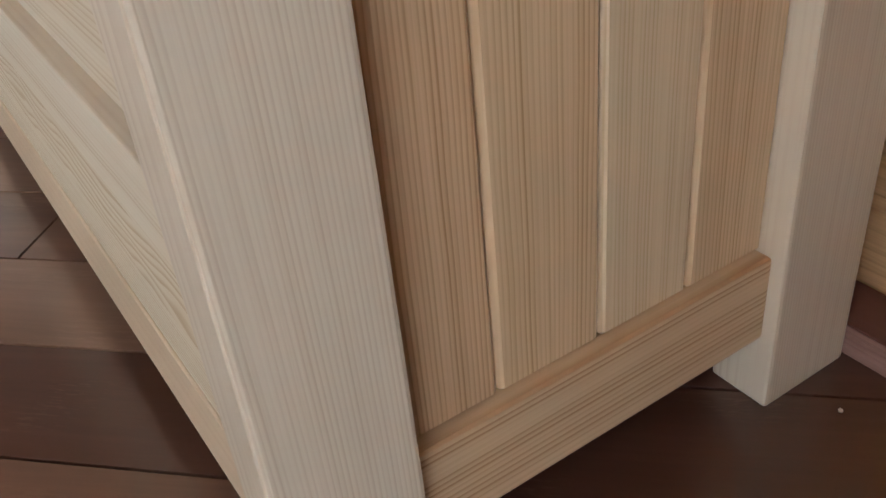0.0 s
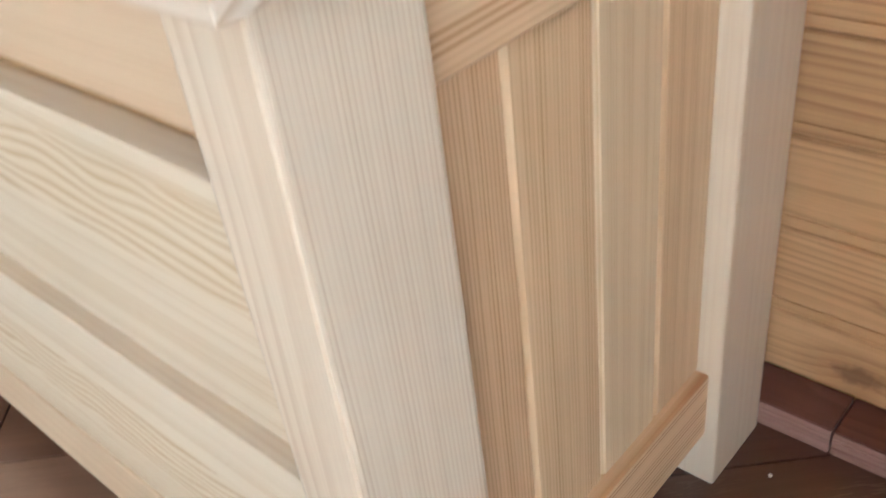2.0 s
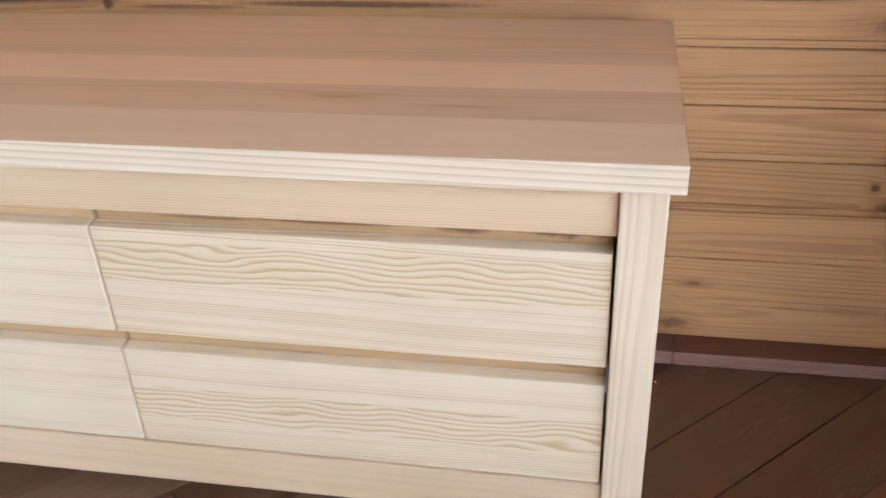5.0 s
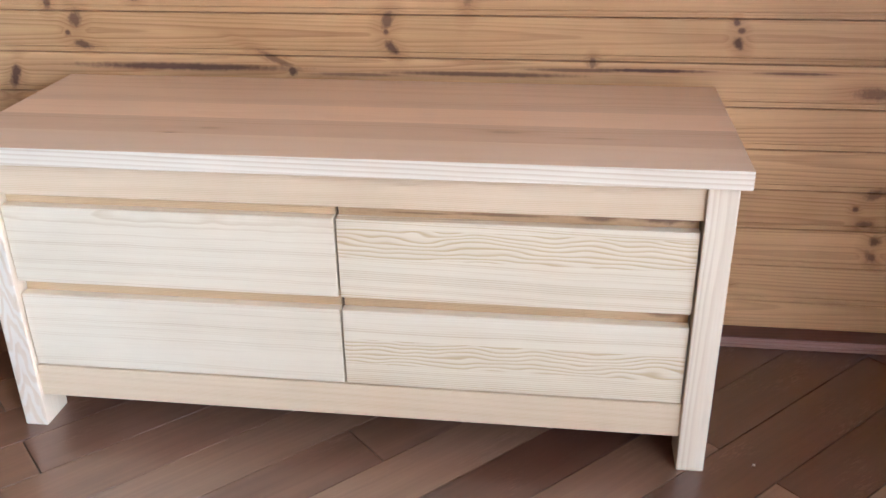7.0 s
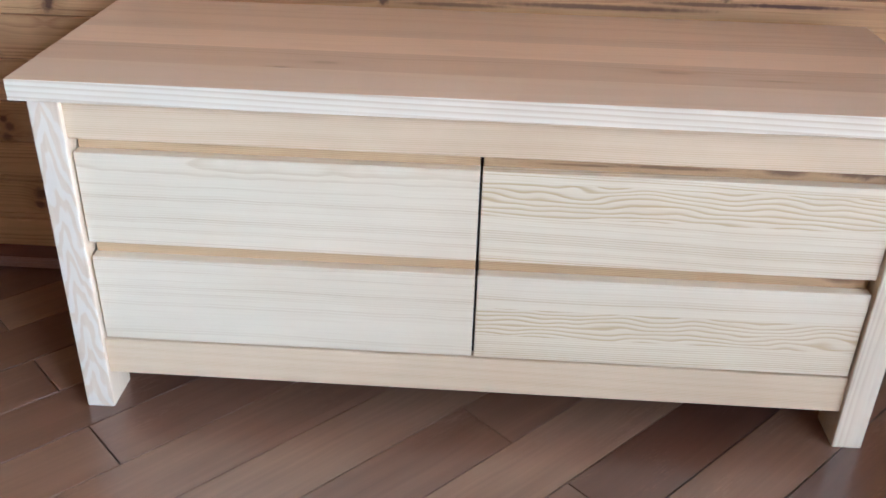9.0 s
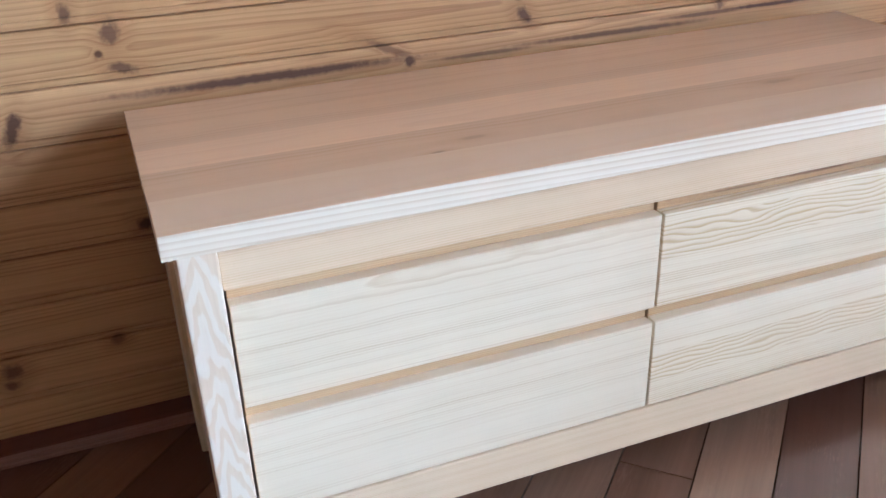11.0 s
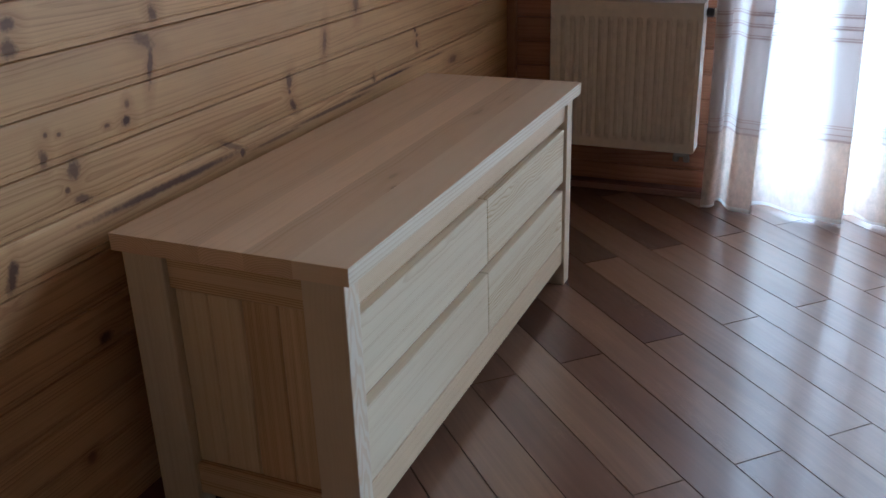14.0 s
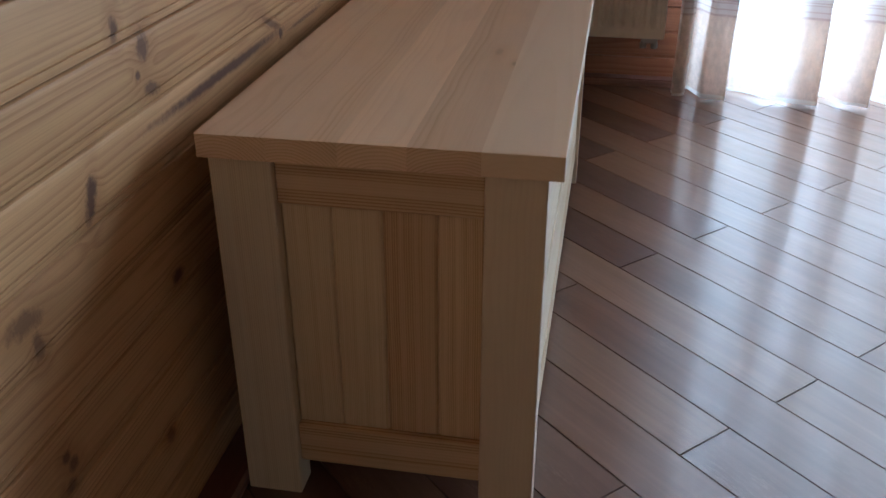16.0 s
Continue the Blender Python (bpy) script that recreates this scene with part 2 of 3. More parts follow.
# paler copy of pine_leg that lifts the brightness of the east legs
pine_leg_pale = wood("pine_leg_pale", (0.84, 0.705, 0.51), (0.66, 0.50, 0.315), "ZF", 0.0028, 0.75, (0.08, 0.14), 0.003, tone=0.04, rough=0.38, spec=0.5, fibre=0.28, least=0.3, coat=0.15, stain=0.15, ripple_size=0.3)
pine_leg_blotched = wood("pine_leg_blotched", (0.76, 0.60, 0.41), (0.63, 0.45, 0.28), "Z", 0.006, 0.3, (0.03, 0.06), 0.03, tone=0.05, rough=0.45, blotch=0.65)
pine_panel = wood("pine_panel", (0.77, 0.545, 0.305), (0.50, 0.285, 0.115), "ZF", 0.0029, 1.0, (0.08, 0.14), 0.006, tone=0.05, rough=0.42, fibre=0.3, least=0.25, ripple_size=0.3)
pine_panel_red = wood("pine_panel_red", (0.73, 0.495, 0.27), (0.47, 0.255, 0.105), "ZF", 0.0029, 1.0, (0.08, 0.14), 0.006, tone=0.05, rough=0.42, fibre=0.3, least=0.25, ripple_size=0.3)
pine_panel_pale = wood("pine_panel_pale", (0.80, 0.61, 0.365), (0.60, 0.395, 0.18), "ZF", 0.0026, 0.9, (0.08, 0.14), 0.005, tone=0.05, rough=0.42, fibre=0.3, least=0.25, ripple_size=0.3)
pine_cross = wood("pine_cross", (0.74, 0.52, 0.29), (0.46, 0.235, 0.095), "Y", 0.0038, 1.0, (0.05, 0.09), 0.005, tone=0.06, rough=0.45, ripple_size=0.1, least=0.2, plain_to=0.4, full_at=0.6)
# inner pine, coloured darker so the gaps it backs look shaded
shadow_gap = wood("gap_pine", (0.5, 0.33, 0.2), (0.38, 0.22, 0.12), "X", 0.006, 0.5, tone=0.08, rough=0.7)

# knots and cracks of the wall: x, z, half-width, half-height, depth of colour, lean
CRACKS = [
    (0.23, 0.584, 0.24, 0.008, 0.9, 0.0),
    (0.60, 0.574, 0.10, 0.004, 0.6, 0.0),
    (0.86, 0.580, 0.20, 0.005, 0.75, 0.0),
    (1.05, 0.592, 0.10, 0.004, 0.7, 0.0),
    (1.19, 0.594, 0.12, 0.004, 0.95, 0.0),
    (1.47, 0.593, 0.08, 0.003, 0.7, 0.0),
    (1.08, 0.606, 0.007, 0.012, 0.6, 0.0),
    (0.435, 0.600, 0.016, 0.022, 0.55, -1.9),
    (0.464, 0.580, 0.010, 0.010, 0.9, 0.0),
    (1.624, 0.556, 0.035, 0.012, 0.6, 0.0),
    (1.387, 0.128, 0.012, 0.004, 0.4, 0.0),
    (1.36, 0.048, 0.02, 0.011, 0.5, 0.0),
]
SPIKE_KNOTS = [
    (0.002, 0.680, 0.014, 0.020, 0.75, 0.15),
    (0.668, 0.686, 0.013, 0.017, 0.75, 0.3),
    (0.676, 0.630, 0.012, 0.016, 0.85, -0.5),
    (0.212, 0.856, 0.020, 0.018, 0.6, -0.9),
    (0.222, 0.812, 0.008, 0.034, 0.8, 0.25),
    (0.247, 0.897, 0.012, 0.016, 0.7, 0.0),
    (0.252, 0.935, 0.012, 0.014, 0.7, 0.0),
    (-0.159, 0.556, 0.012, 0.026, 0.9, 0.35),
    (-0.055, 0.716, 0.009, 0.015, 0.75, 0.0),
    (0.836, 0.745, 0.010, 0.030, 0.55, 0.2),
    (1.004, 0.815, 0.015, 0.026, 0.6, 0.0),
    (1.665, 0.347, 0.020, 0.014, 0.65, 0.4),
    (1.654, 0.280, 0.016, 0.008, 0.7, 0.0),
    (1.679, 0.206, 0.010, 0.014, 0.7, -0.5),
]
ROUND_KNOTS = [
    (-0.019, 0.652, 0.006, 0.006, 0.8, 0.0),
    (0.011, 0.627, 0.018, 0.010, 0.75, -0.9),
    (0.665, 0.663, 0.006, 0.006, 0.8, 0.0),
    (1.349, 0.690, 0.007, 0.007, 0.8, 0.0),
    (1.359, 0.675, 0.008, 0.006, 0.75, 0.0),
    (1.357, 0.650, 0.010, 0.012, 0.85, -0.3),
    (1.631, 0.313, 0.007, 0.006, 0.8, 0.0),
    (1.681, 0.243, 0.012, 0.011, 0.75, 0.0),
    (-0.071, 0.927, 0.014, 0.011, 0.75, 0.0),
    (-0.078, 0.892, 0.017, 0.015, 0.75, 0.0),
    (0.140, 0.729, 0.012, 0.010, 0.95, 0.0),
    (0.148, 0.757, 0.007, 0.008, 0.6, 0.0),
    (0.092, 0.732, 0.007, 0.004, 0.7, 0.0),
    (-0.042, 0.751, 0.005, 0.005, 0.7, 0.0),
    (-0.015, 0.745, 0.005, 0.004, 0.7, 0.0),
]
LOW_KNOTS = [
    (-0.31, 0.490, 0.030, 0.014, 0.6, -0.6),
    (-0.296, 0.456, 0.010, 0.016, 0.6, 0.0),
    (-0.297, 0.312, 0.008, 0.008, 0.75, 0.0),
    (-0.287, 0.296, 0.010, 0.010, 0.7, 0.0),
    (-0.297, 0.272, 0.010, 0.009, 0.6, 0.0),
    (-0.25, 0.150, 0.016, 0.014, 0.7, 0.0),
    (-0.256, 0.124, 0.012, 0.009, 0.7, 0.0),
    (0.003, 0.371, 0.016, 0.012, 0.85, 0.0),
    (-0.08, 0.170, 0.012, 0.010, 0.6, 0.0),
]
KNOTS = CRACKS + SPIKE_KNOTS + ROUND_KNOTS + LOW_KNOTS
wall_pine = wood("wall_pine", (0.67, 0.405, 0.18), (0.33, 0.145, 0.05), "XF", 0.0065, 0.6, (0.018, 0.05), 0.013, tone=0.10, rough=0.5, knots=KNOTS, spec=0.25, wave=1.1, ripple_size=0.12, fibre=0.28, stain=0.4, offset=0.07, mid=0.048, plain_to=0.35, full_at=0.65, least=0.15, knot_bend=0.008)
# same cladding as wall_pine, coloured darker and redder
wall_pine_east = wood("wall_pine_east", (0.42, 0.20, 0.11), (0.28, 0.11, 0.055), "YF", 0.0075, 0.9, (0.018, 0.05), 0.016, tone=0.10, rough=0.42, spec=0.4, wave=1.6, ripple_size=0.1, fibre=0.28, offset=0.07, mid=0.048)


def parquet():
    """Lacquered tropical hardwood: boards of several browns with streaks and ray flecks."""
    g = Graph("floor_wood")
    run, a, b = g.split(g.coord())
    seed = g.rand()
    w = g.m("MULTIPLY", seed, 40.0)
    own = g.t.nodes.new("ShaderNodeObjectInfo").outputs["Color"]
    pick = g.split(own)[0]
    # lowest stops: reddest boards, deepened by the shade where they lie
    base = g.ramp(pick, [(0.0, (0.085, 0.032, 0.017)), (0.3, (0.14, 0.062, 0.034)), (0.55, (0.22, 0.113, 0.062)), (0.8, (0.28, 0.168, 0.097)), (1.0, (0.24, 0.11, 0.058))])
    sway = g.noise(g.xyz(g.m("MULTIPLY", run, 3.0), g.m("MULTIPLY", a, 6.0), 0.0), 1.0, 1.0, 0.5, w)
    across = g.m("ADD", a, g.m("MULTIPLY", sway, 0.03))
    streak = g.noise(g.xyz(g.m("MULTIPLY", run, 3.5), g.m("MULTIPLY", across, 130), 0.0), 1.0, 3.0, 0.6, w)
    figure = g.noise(g.xyz(g.m("MULTIPLY", run, 2.2), g.m("MULTIPLY", across, 22), 0.0), 1.0, 2.0, 0.5, w)
    patch = g.noise(g.xyz(g.m("MULTIPLY", run, 5.0), g.m("MULTIPLY", a, 14), 0.0), 1.0, 1.0, 0.5, g.m("ADD", w, 7.0))
    fleck = g.noise(g.xyz(g.m("MULTIPLY", run, 48), g.m("MULTIPLY", across, 330), 0.0), 1.0, 2.0, 0.6, w)
    shade = g.m("ADD", g.m("MULTIPLY", g.m("SUBTRACT", streak, 0.5), 0.5), g.m("MULTIPLY", g.m("SUBTRACT", figure, 0.5), 0.6))
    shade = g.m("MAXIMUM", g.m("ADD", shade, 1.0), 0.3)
    colour = g.mix(1.0, base, g.xyz(shade, g.m("POWER", shade, 1.1), g.m("POWER", shade, 1.2)), "MULTIPLY")
    spots = g.m("MULTIPLY", g.span(patch, 0.55, 0.7, 0.0, 0.25), g.span(fleck, 0.52, 0.6, 0.0, 1.0))
    colour = g.mix(spots, colour, (0.34, 0.20, 0.125))
    worn = g.noise(g.xyz(g.m("MULTIPLY", run, 9), g.m("MULTIPLY", a, 30), 0.0), 1.0, 3.0, 0.6, w)
    mat = g.finish(colour, g.span(worn, 0.3, 0.7, 0.28, 0.42), coat=1.0, spec=0.55)
    g.put(g.bsdf.inputs["Coat Roughness"], g.span(worn, 0.3, 0.7, 0.09, 0.2))
    return mat


floor_wood = parquet()
skirting_dark = wood("skirting_dark", (0.16, 0.065, 0.045), (0.09, 0.035, 0.025), "X", 0.006, 0.6, rough=0.4)
skirting_face = wood("skirting_face", (0.36, 0.21, 0.16), (0.22, 0.11, 0.08), "X", 0.006, 0.6, rough=0.45)
mould_pine = wood("mould_pine", (0.42, 0.22, 0.11), (0.3, 0.13, 0.06), "Z", 0.006, 0.6, rough=0.45)


def plain(name, colour, rough=0.5, metal=0.0, var=0.06, scale=30):
    g = Graph(name)
    n = g.noise(g.coord(), scale, 4.0, 0.6)
    c = g.mix(g.span(n, 0.3, 0.7, 0.0, 1.0), tuple(v * (1 - var) for v in colour), tuple(min(1, v * (1 + var)) for v in colour))
    g.bsdf.inputs["Metallic"].default_value = metal
    return g.finish(c, g.m("ADD", rough - 0.05, g.m("MULTIPLY", n, 0.1)), n, 0.05, 0.0005)


enamel = plain("radiator_enamel", (0.79, 0.705, 0.60), 0.35)
brass = plain("valve_metal", (0.35, 0.33, 0.30), 0.35, 0.9)
dark_plastic = plain("dark_plastic", (0.05, 0.04, 0.04), 0.5)
# unseen ceiling, south and west walls, darkened to cut bounced light
ceiling_paint = plain("matt_pine", (0.13, 0.075, 0.04), 0.7)
slab_wood = plain("wall_backing", (0.06, 0.03, 0.018), 0.8)
frame_white = plain("window_frame_paint", (0.75, 0.74, 0.72), 0.4)
crumb_white = plain("crumb", (0.8, 0.78, 0.7), 0.7)
groove_dark = plain("slit_shade", (0.035, 0.02, 0.015), 0.8)


def curtain_fabric():
    g = Graph("sheer_curtain")
    x, y, z = g.split(g.position())
    weave = g.noise(g.xyz(g.m("MULTIPLY", x, 30), g.m("MULTIPLY", y, 900), g.m("MULTIPLY", z, 900)), 1.0, 1.0)
    lace = g.noise(g.xyz(g.m("MULTIPLY", x, 8), g.m("MULTIPLY", y, 45), g.m("MULTIPLY", z, 28)), 1.0, 3.0, 0.7)
    low = g.span(z, 0.280, 0.276, 0.0, 1.0)
    thick = g.m("ADD", 0.86, g.m("MULTIPLY", low, g.span(lace, 0.4, 0.6, -0.08, 0.08)))
    line = None
    for c, half in ((0.279, 0.003), (0.298, 0.0015), (0.318, 0.0013), (0.326, 0.0013), (0.592, 0.0022), (0.600, 0.0013), (0.628, 0.0022), (0.636, 0.0013), (0.664, 0.0022), (0.672, 0.0013)):
        k = g.span(g.m("ABSOLUTE", g.m("SUBTRACT", z, c)), half, half * 1.5, 1.0, 0.0)
        line = k if line is None else g.m("MAXIMUM", line, k)
    hem = g.span(z, 0.024, 0.020, 0.0, 1.0)
    thick = g.m("ADD", thick, g.m("MULTIPLY", g.m("MAXIMUM", line, hem), 0.25))
    thick = g.m("ADD", thick, g.m("MULTIPLY", g.m("SUBTRACT", weave, 0.5), 0.15), clamp=True)
    colour = g.mix(hem, g.mix(line, g.mix(low, (0.86, 0.79, 0.76), (0.87, 0.745, 0.66)), (0.58, 0.46, 0.43)), (0.95, 0.93, 0.9))
    t = g.t
    dif, tra, clear = t.nodes.new("ShaderNodeBsdfDiffuse"), t.nodes.new("ShaderNodeBsdfTranslucent"), t.nodes.new("ShaderNodeBsdfTransparent")
    for n in (dif, tra):
        g.put(n.inputs["Color"], colour)
    one, two = t.nodes.new("ShaderNodeMixShader"), t.nodes.new("ShaderNodeMixShader")
    one.inputs[0].default_value = 0.36
    t.links.new(dif.outputs[0], one.inputs[1])
    t.links.new(tra.outputs[0], one.inputs[2])
    g.put(two.inputs[0], thick)
    t.links.new(clear.outputs[0], two.inputs[1])
    t.links.new(one.outputs[0], two.inputs[2])
    t.links.new(two.outputs[0], t.nodes["Material Output"].inputs["Surface"])
    t.nodes.remove(g.bsdf)
    return g.mat


def garden_glow():
    """Overexposed garden and sky beyond the glass."""
    g = Graph("bright_outdoors")
    x, y, z = g.split(g.position())
    leaf = g.noise(g.xyz(x, g.m("MULTIPLY", y, 1.6), g.m("MULTIPLY", z, 1.6)), 1.0, 4.0, 0.6)
    g.put(g.bsdf.inputs["Base Color"], (0, 0, 0, 1))
    g.put(g.bsdf.inputs["Emission Color"], g.mix(g.span(z, 0.6, 2.2, 0.0, 1.0), g.mix(g.span(leaf, 0.4, 0.62, 0.0, 1.0), (0.97, 0.98, 1.0), (0.42, 0.66, 0.60)), (0.80, 0.91, 1.0)))
    g.bsdf.inputs["Emission Strength"].default_value = BACK_GLOW
    return g.mat


def glass():
    g = Graph("window_glass")
    g.finish((1.0, 1.0, 1.0), 0.02)
    g.bsdf.inputs["Transmission Weight"].default_value = 1.0
    g.bsdf.inputs["IOR"].default_value = 1.45
    return g.mat


sheer, outdoors, pane_glass = curtain_fabric(), garden_glow(), glass()


# ---- mesh helpers ----
def mesh_of(name, bm, mat, smooth=False):
    me = bpy.data.meshes.new(name)
    bm.normal_update()
    bm.to_mesh(me)
    bm.free()
    me.materials.append(mat)
    if smooth:
        me.shade_smooth()
    return me


def part(name, bm, mat, parent=None, label="", at=(0, 0, 0), smooth=False):
    """One mesh object, at a world place, under a thing, part or piece of the setting."""
    ob = new(name, mesh_of(name, bm, mat, smooth))
    place = Vector(at)
    up = parent
    while up is not None:
        place -= up.location
        up = up.parent
    ob.location, ob.parent = place, parent
    return tagged(ob, label)


def block(sx, sy, sz, bevel=0.0015, seg=1, square_back=False):
    """A box about its centre, with eased edges; square_back leaves those of its rear side sharp."""
    bm = bmesh.new()
    bmesh.ops.create_cube(bm, size=1.0, matrix=Matrix.Diagonal((sx, sy, sz, 1)))
    if bevel:
        bmesh.ops.bevel(bm, geom=[e for e in bm.edges if not (square_back and e.verts[0].co.y + e.verts[1].co.y > sy * 0.9)], offset=bevel, segments=seg, profile=0.6, affect="EDGES", clamp_overlap=True)
    return bm


def slab(name, x0, x1, y0, y1, z0, z1, mat, parent=None, label="", bevel=0.0015, seg=1):
    return part(name, block(x1 - x0, y1 - y0, z1 - z0, bevel, seg), mat, parent, label, ((x0 + x1) / 2, (y0 + y1) / 2, (z0 + z1) / 2))


def prism(profile, length):
    """A profile of (depth, height) points, run along x about the middle of its length."""
    bm = bmesh.new()
    ends = [[bm.verts.new((s * length / 2, d, h)) for d, h in profile] for s in (-1, 1)]
    n = len(profile)
    for i in range(n):
        bm.faces.new((ends[0][i], ends[0][(i + 1) % n], ends[1][(i + 1) % n], ends[1][i]))
    bm.faces.new(ends[0][::-1])
    bm.faces.new(ends[1])
    bmesh.ops.recalc_face_normals(bm, faces=bm.faces)
    return bm


def cylinder(radius, length, seg=20, bevel=0.0):
    bm = bmesh.new()
    bmesh.ops.create_cone(bm, cap_ends=True, segments=seg, radius1=radius, radius2=radius, depth=length)
    if bevel:
        bmesh.ops.bevel(bm, geom=[e for e in bm.edges if len(e.link_faces) == 2 and abs(e.verts[0].co.z - e.verts[1].co.z) < 1e-6], offset=bevel, segments=2, affect="EDGES")
    return bm


def anchor(name, at):
    ob = new(name)
    ob.location = at
    ob.empty_display_size = 0.05
    return ob


# ---- room shell ----
def structure(ob, label, category="wall"):
    return tagged(ob, label, category, "", "structure")


T = 0.2
floor = structure(slab("floor", XW - T, XE + T, YS - T, YN + T, -0.12, -0.02, slab_wood, bevel=0), "brown lacquered hardwood parquet floor laid diagonally", "floor")
wall_north = structure(slab("wall_north", XW - T, XE + T, YN + 0.02, YN + T, -0.02, ZC, slab_wood, bevel=0), "wall clad in horizontal knotty pine boards")
ceiling = structure(slab("ceiling", XW - T, XE + T, YS - T, YN + T, ZC, ZC + 0.1, ceiling_paint, bevel=0), "plain pine ceiling", "ceiling")


def pierced_wall(name, blocks, material, label):
    """A wall about its opening: box blocks (x0, x1, y0, y1, z0, z1) in one mesh."""
    bm = bmesh.new()
    for x0, x1, y0, y1, z0, z1 in blocks:
        bmesh.ops.create_cube(bm, size=1.0, matrix=Matrix.Translation(((x0 + x1) / 2, (y0 + y1) / 2, (z0 + z1) / 2)) @ Matrix.Diagonal((x1 - x0, y1 - y0, z1 - z0, 1)))
    return structure(part(name, bm, material), label)


wall_south = structure(slab("wall_south", XW, XE + 0.02, YS - T, YS, -0.02, ZC, ceiling_paint, bevel=0), "plain pine wall")


def wall_blocks(x0, x1, gaps):
    """Blocks of a wall that runs along y, round its openings (y0, y1, z0, z1), which are listed southwards."""
    out, top = [], YN + 0.02
    for y0, y1, z0, z1 in gaps:
        out += [(x0, x1, y1, top, -0.02, ZC), (x0, x1, y0, y1, z1, ZC)]
        if z0 > 0:
            out.append((x0, x1, y0, y1, -0.02, z0))
        top = y0
    return out + [(x0, x1, YS - T, top, -0.02, ZC)]


wall_west = pierced_wall("wall_west", wall_blocks(XW - T, XW, [(WEST_Y0, WEST_Y1, WIN_Z0, WIN_Z1)]), ceiling_paint, "plain pine wall with an added opening for fill light")
wall_east = pierced_wall("wall_east", wall_blocks(XE + 0.02, XE + T, [(DOOR_Y0, DOOR_Y1, 0, DOOR_Z), (EAST_Y0, EAST_Y1, WIN_Z0, WIN_Z1)]), slab_wood, "wall clad in pine boards coloured darker and redder than the north wall, with a glazed door")

# cladding: a raised face, a narrow lower band and a groove at each board
PITCH, SEAM = 0.087, 0.002
BOARD = [(0.02, 0.0), (0.0035, 0.0), (0.0014, 0.0012), (0.0012, 0.0108), (0.0036, 0.0113), (0.0036, 0.0122), (0.0008, 0.0128), (0.0, 0.0155), (-0.0005, 0.045), (0.0, 0.079), (0.0010, 0.0838), (0.0035, 0.0852), (0.02, 0.0852)]
north_len = XE - XW
north_mesh = mesh_of("wall_board", prism(BOARD, north_len), wall_pine)
rows = int((ZC - SEAM) / PITCH)
for i in range(rows):
    ob = new("wall_board", north_mesh)
    ob.parent, ob.location = wall_north, Vector(((XW + XE) / 2, YN, SEAM + i * PITCH)) - wall_north.location


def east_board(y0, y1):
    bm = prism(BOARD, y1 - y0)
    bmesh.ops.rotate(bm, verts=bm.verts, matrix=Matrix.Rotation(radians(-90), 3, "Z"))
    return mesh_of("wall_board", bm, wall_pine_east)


east_pieces = [(DOOR_Y1, YN, 0, ZC), (EAST_Y1, DOOR_Y0, 0, ZC), (DOOR_Y0, DOOR_Y1, DOOR_Z, ZC), (EAST_Y0, EAST_Y1, 0, WIN_Z0 - PITCH), (EAST_Y0, EAST_Y1, WIN_Z1, ZC), (YS, EAST_Y0, 0, ZC)]
for y0, y1, zmin, zmax in east_pieces:
    me = east_board(y0, y1)
    for i in range(rows):
        z = SEAM + i * PITCH
        if zmin <= z <= zmax:
            ob = new("wall_board", me)
            ob.parent, ob.location = wall_east, Vector((XE, (y0 + y1) / 2, z)) - wall_east.location

# corner moulding and plinth skirting
structure(slab("trim", XE - 0.03, XE - 0.003, YN - 0.036, YN - 0.003, 0.027, ZC, mould_pine, bevel=0.004, seg=2), "pine corner moulding", "trim")
SK = [(0.0, 0.0), (0.0, 0.006), (0.0016, 0.0075), (0.0016, 0.0095), (0.0, 0.011), (0.0, 0.015), (0.0016, 0.0165), (0.0016, 0.0185), (0.0, 0.02), (0.002, 0.0225), (0.05, 0.0225), (0.05, 0.0)]


def skirting(name, length, at, turn):
    base = structure(anchor(name, at), "dark reddish-brown wooden skirting with a grooved face", "skirting")
    base.rotation_euler = (0, 0, turn)
    ob = part("face", prism(SK, length), skirting_face, base, "", at)
    ob.location = (0, 0, 0.001)
    cap = part("cap", block(length, 0.048, 0.003, 0.0008), skirting_dark, base, "dark brown top", at)
    cap.location = (0, 0.0262, 0.0251)
    return base


JOINT = 1.362
skirting("baseboard", XE - 0.055 - JOINT - 0.002, ((XE - 0.055 + JOINT) / 2, 0.450, 0), 0)
skirting("baseboard", JOINT - XW - 0.002, ((XW + JOINT) / 2, 0.450, 0), 0)
skirting("baseboard", YN - DOOR_Y1 - 0.005, (XE - 0.053, (YN + DOOR_Y1) / 2, 0), radians(-90))

# glazed balcony door behind the curtain
door = structure(anchor("door_1", (XE + 0.1, (DOOR_Y0 + DOOR_Y1) / 2, 0)), "white-framed glazed balcony door, closed", "door")
dx0, dx1 = XE + 0.07, XE + 0.13
for y0, y1, z0, z1 in ((DOOR_Y0, DOOR_Y0 + 0.07, 0, DOOR_Z), (DOOR_Y1 - 0.07, DOOR_Y1, 0, DOOR_Z), (-1.01, -0.92, 0.07, DOOR_Z - 0.07), (DOOR_Y0 + 0.07, DOOR_Y1 - 0.07, 0, 0.07), (DOOR_Y0 + 0.07, DOOR_Y1 - 0.07, DOOR_Z - 0.07, DOOR_Z)):
    slab("door_frame", dx0, dx1, y0 + 0.001, y1 - 0.001, z0 + 0.001, z1 - 0.001, frame_white, door, bevel=0.004)
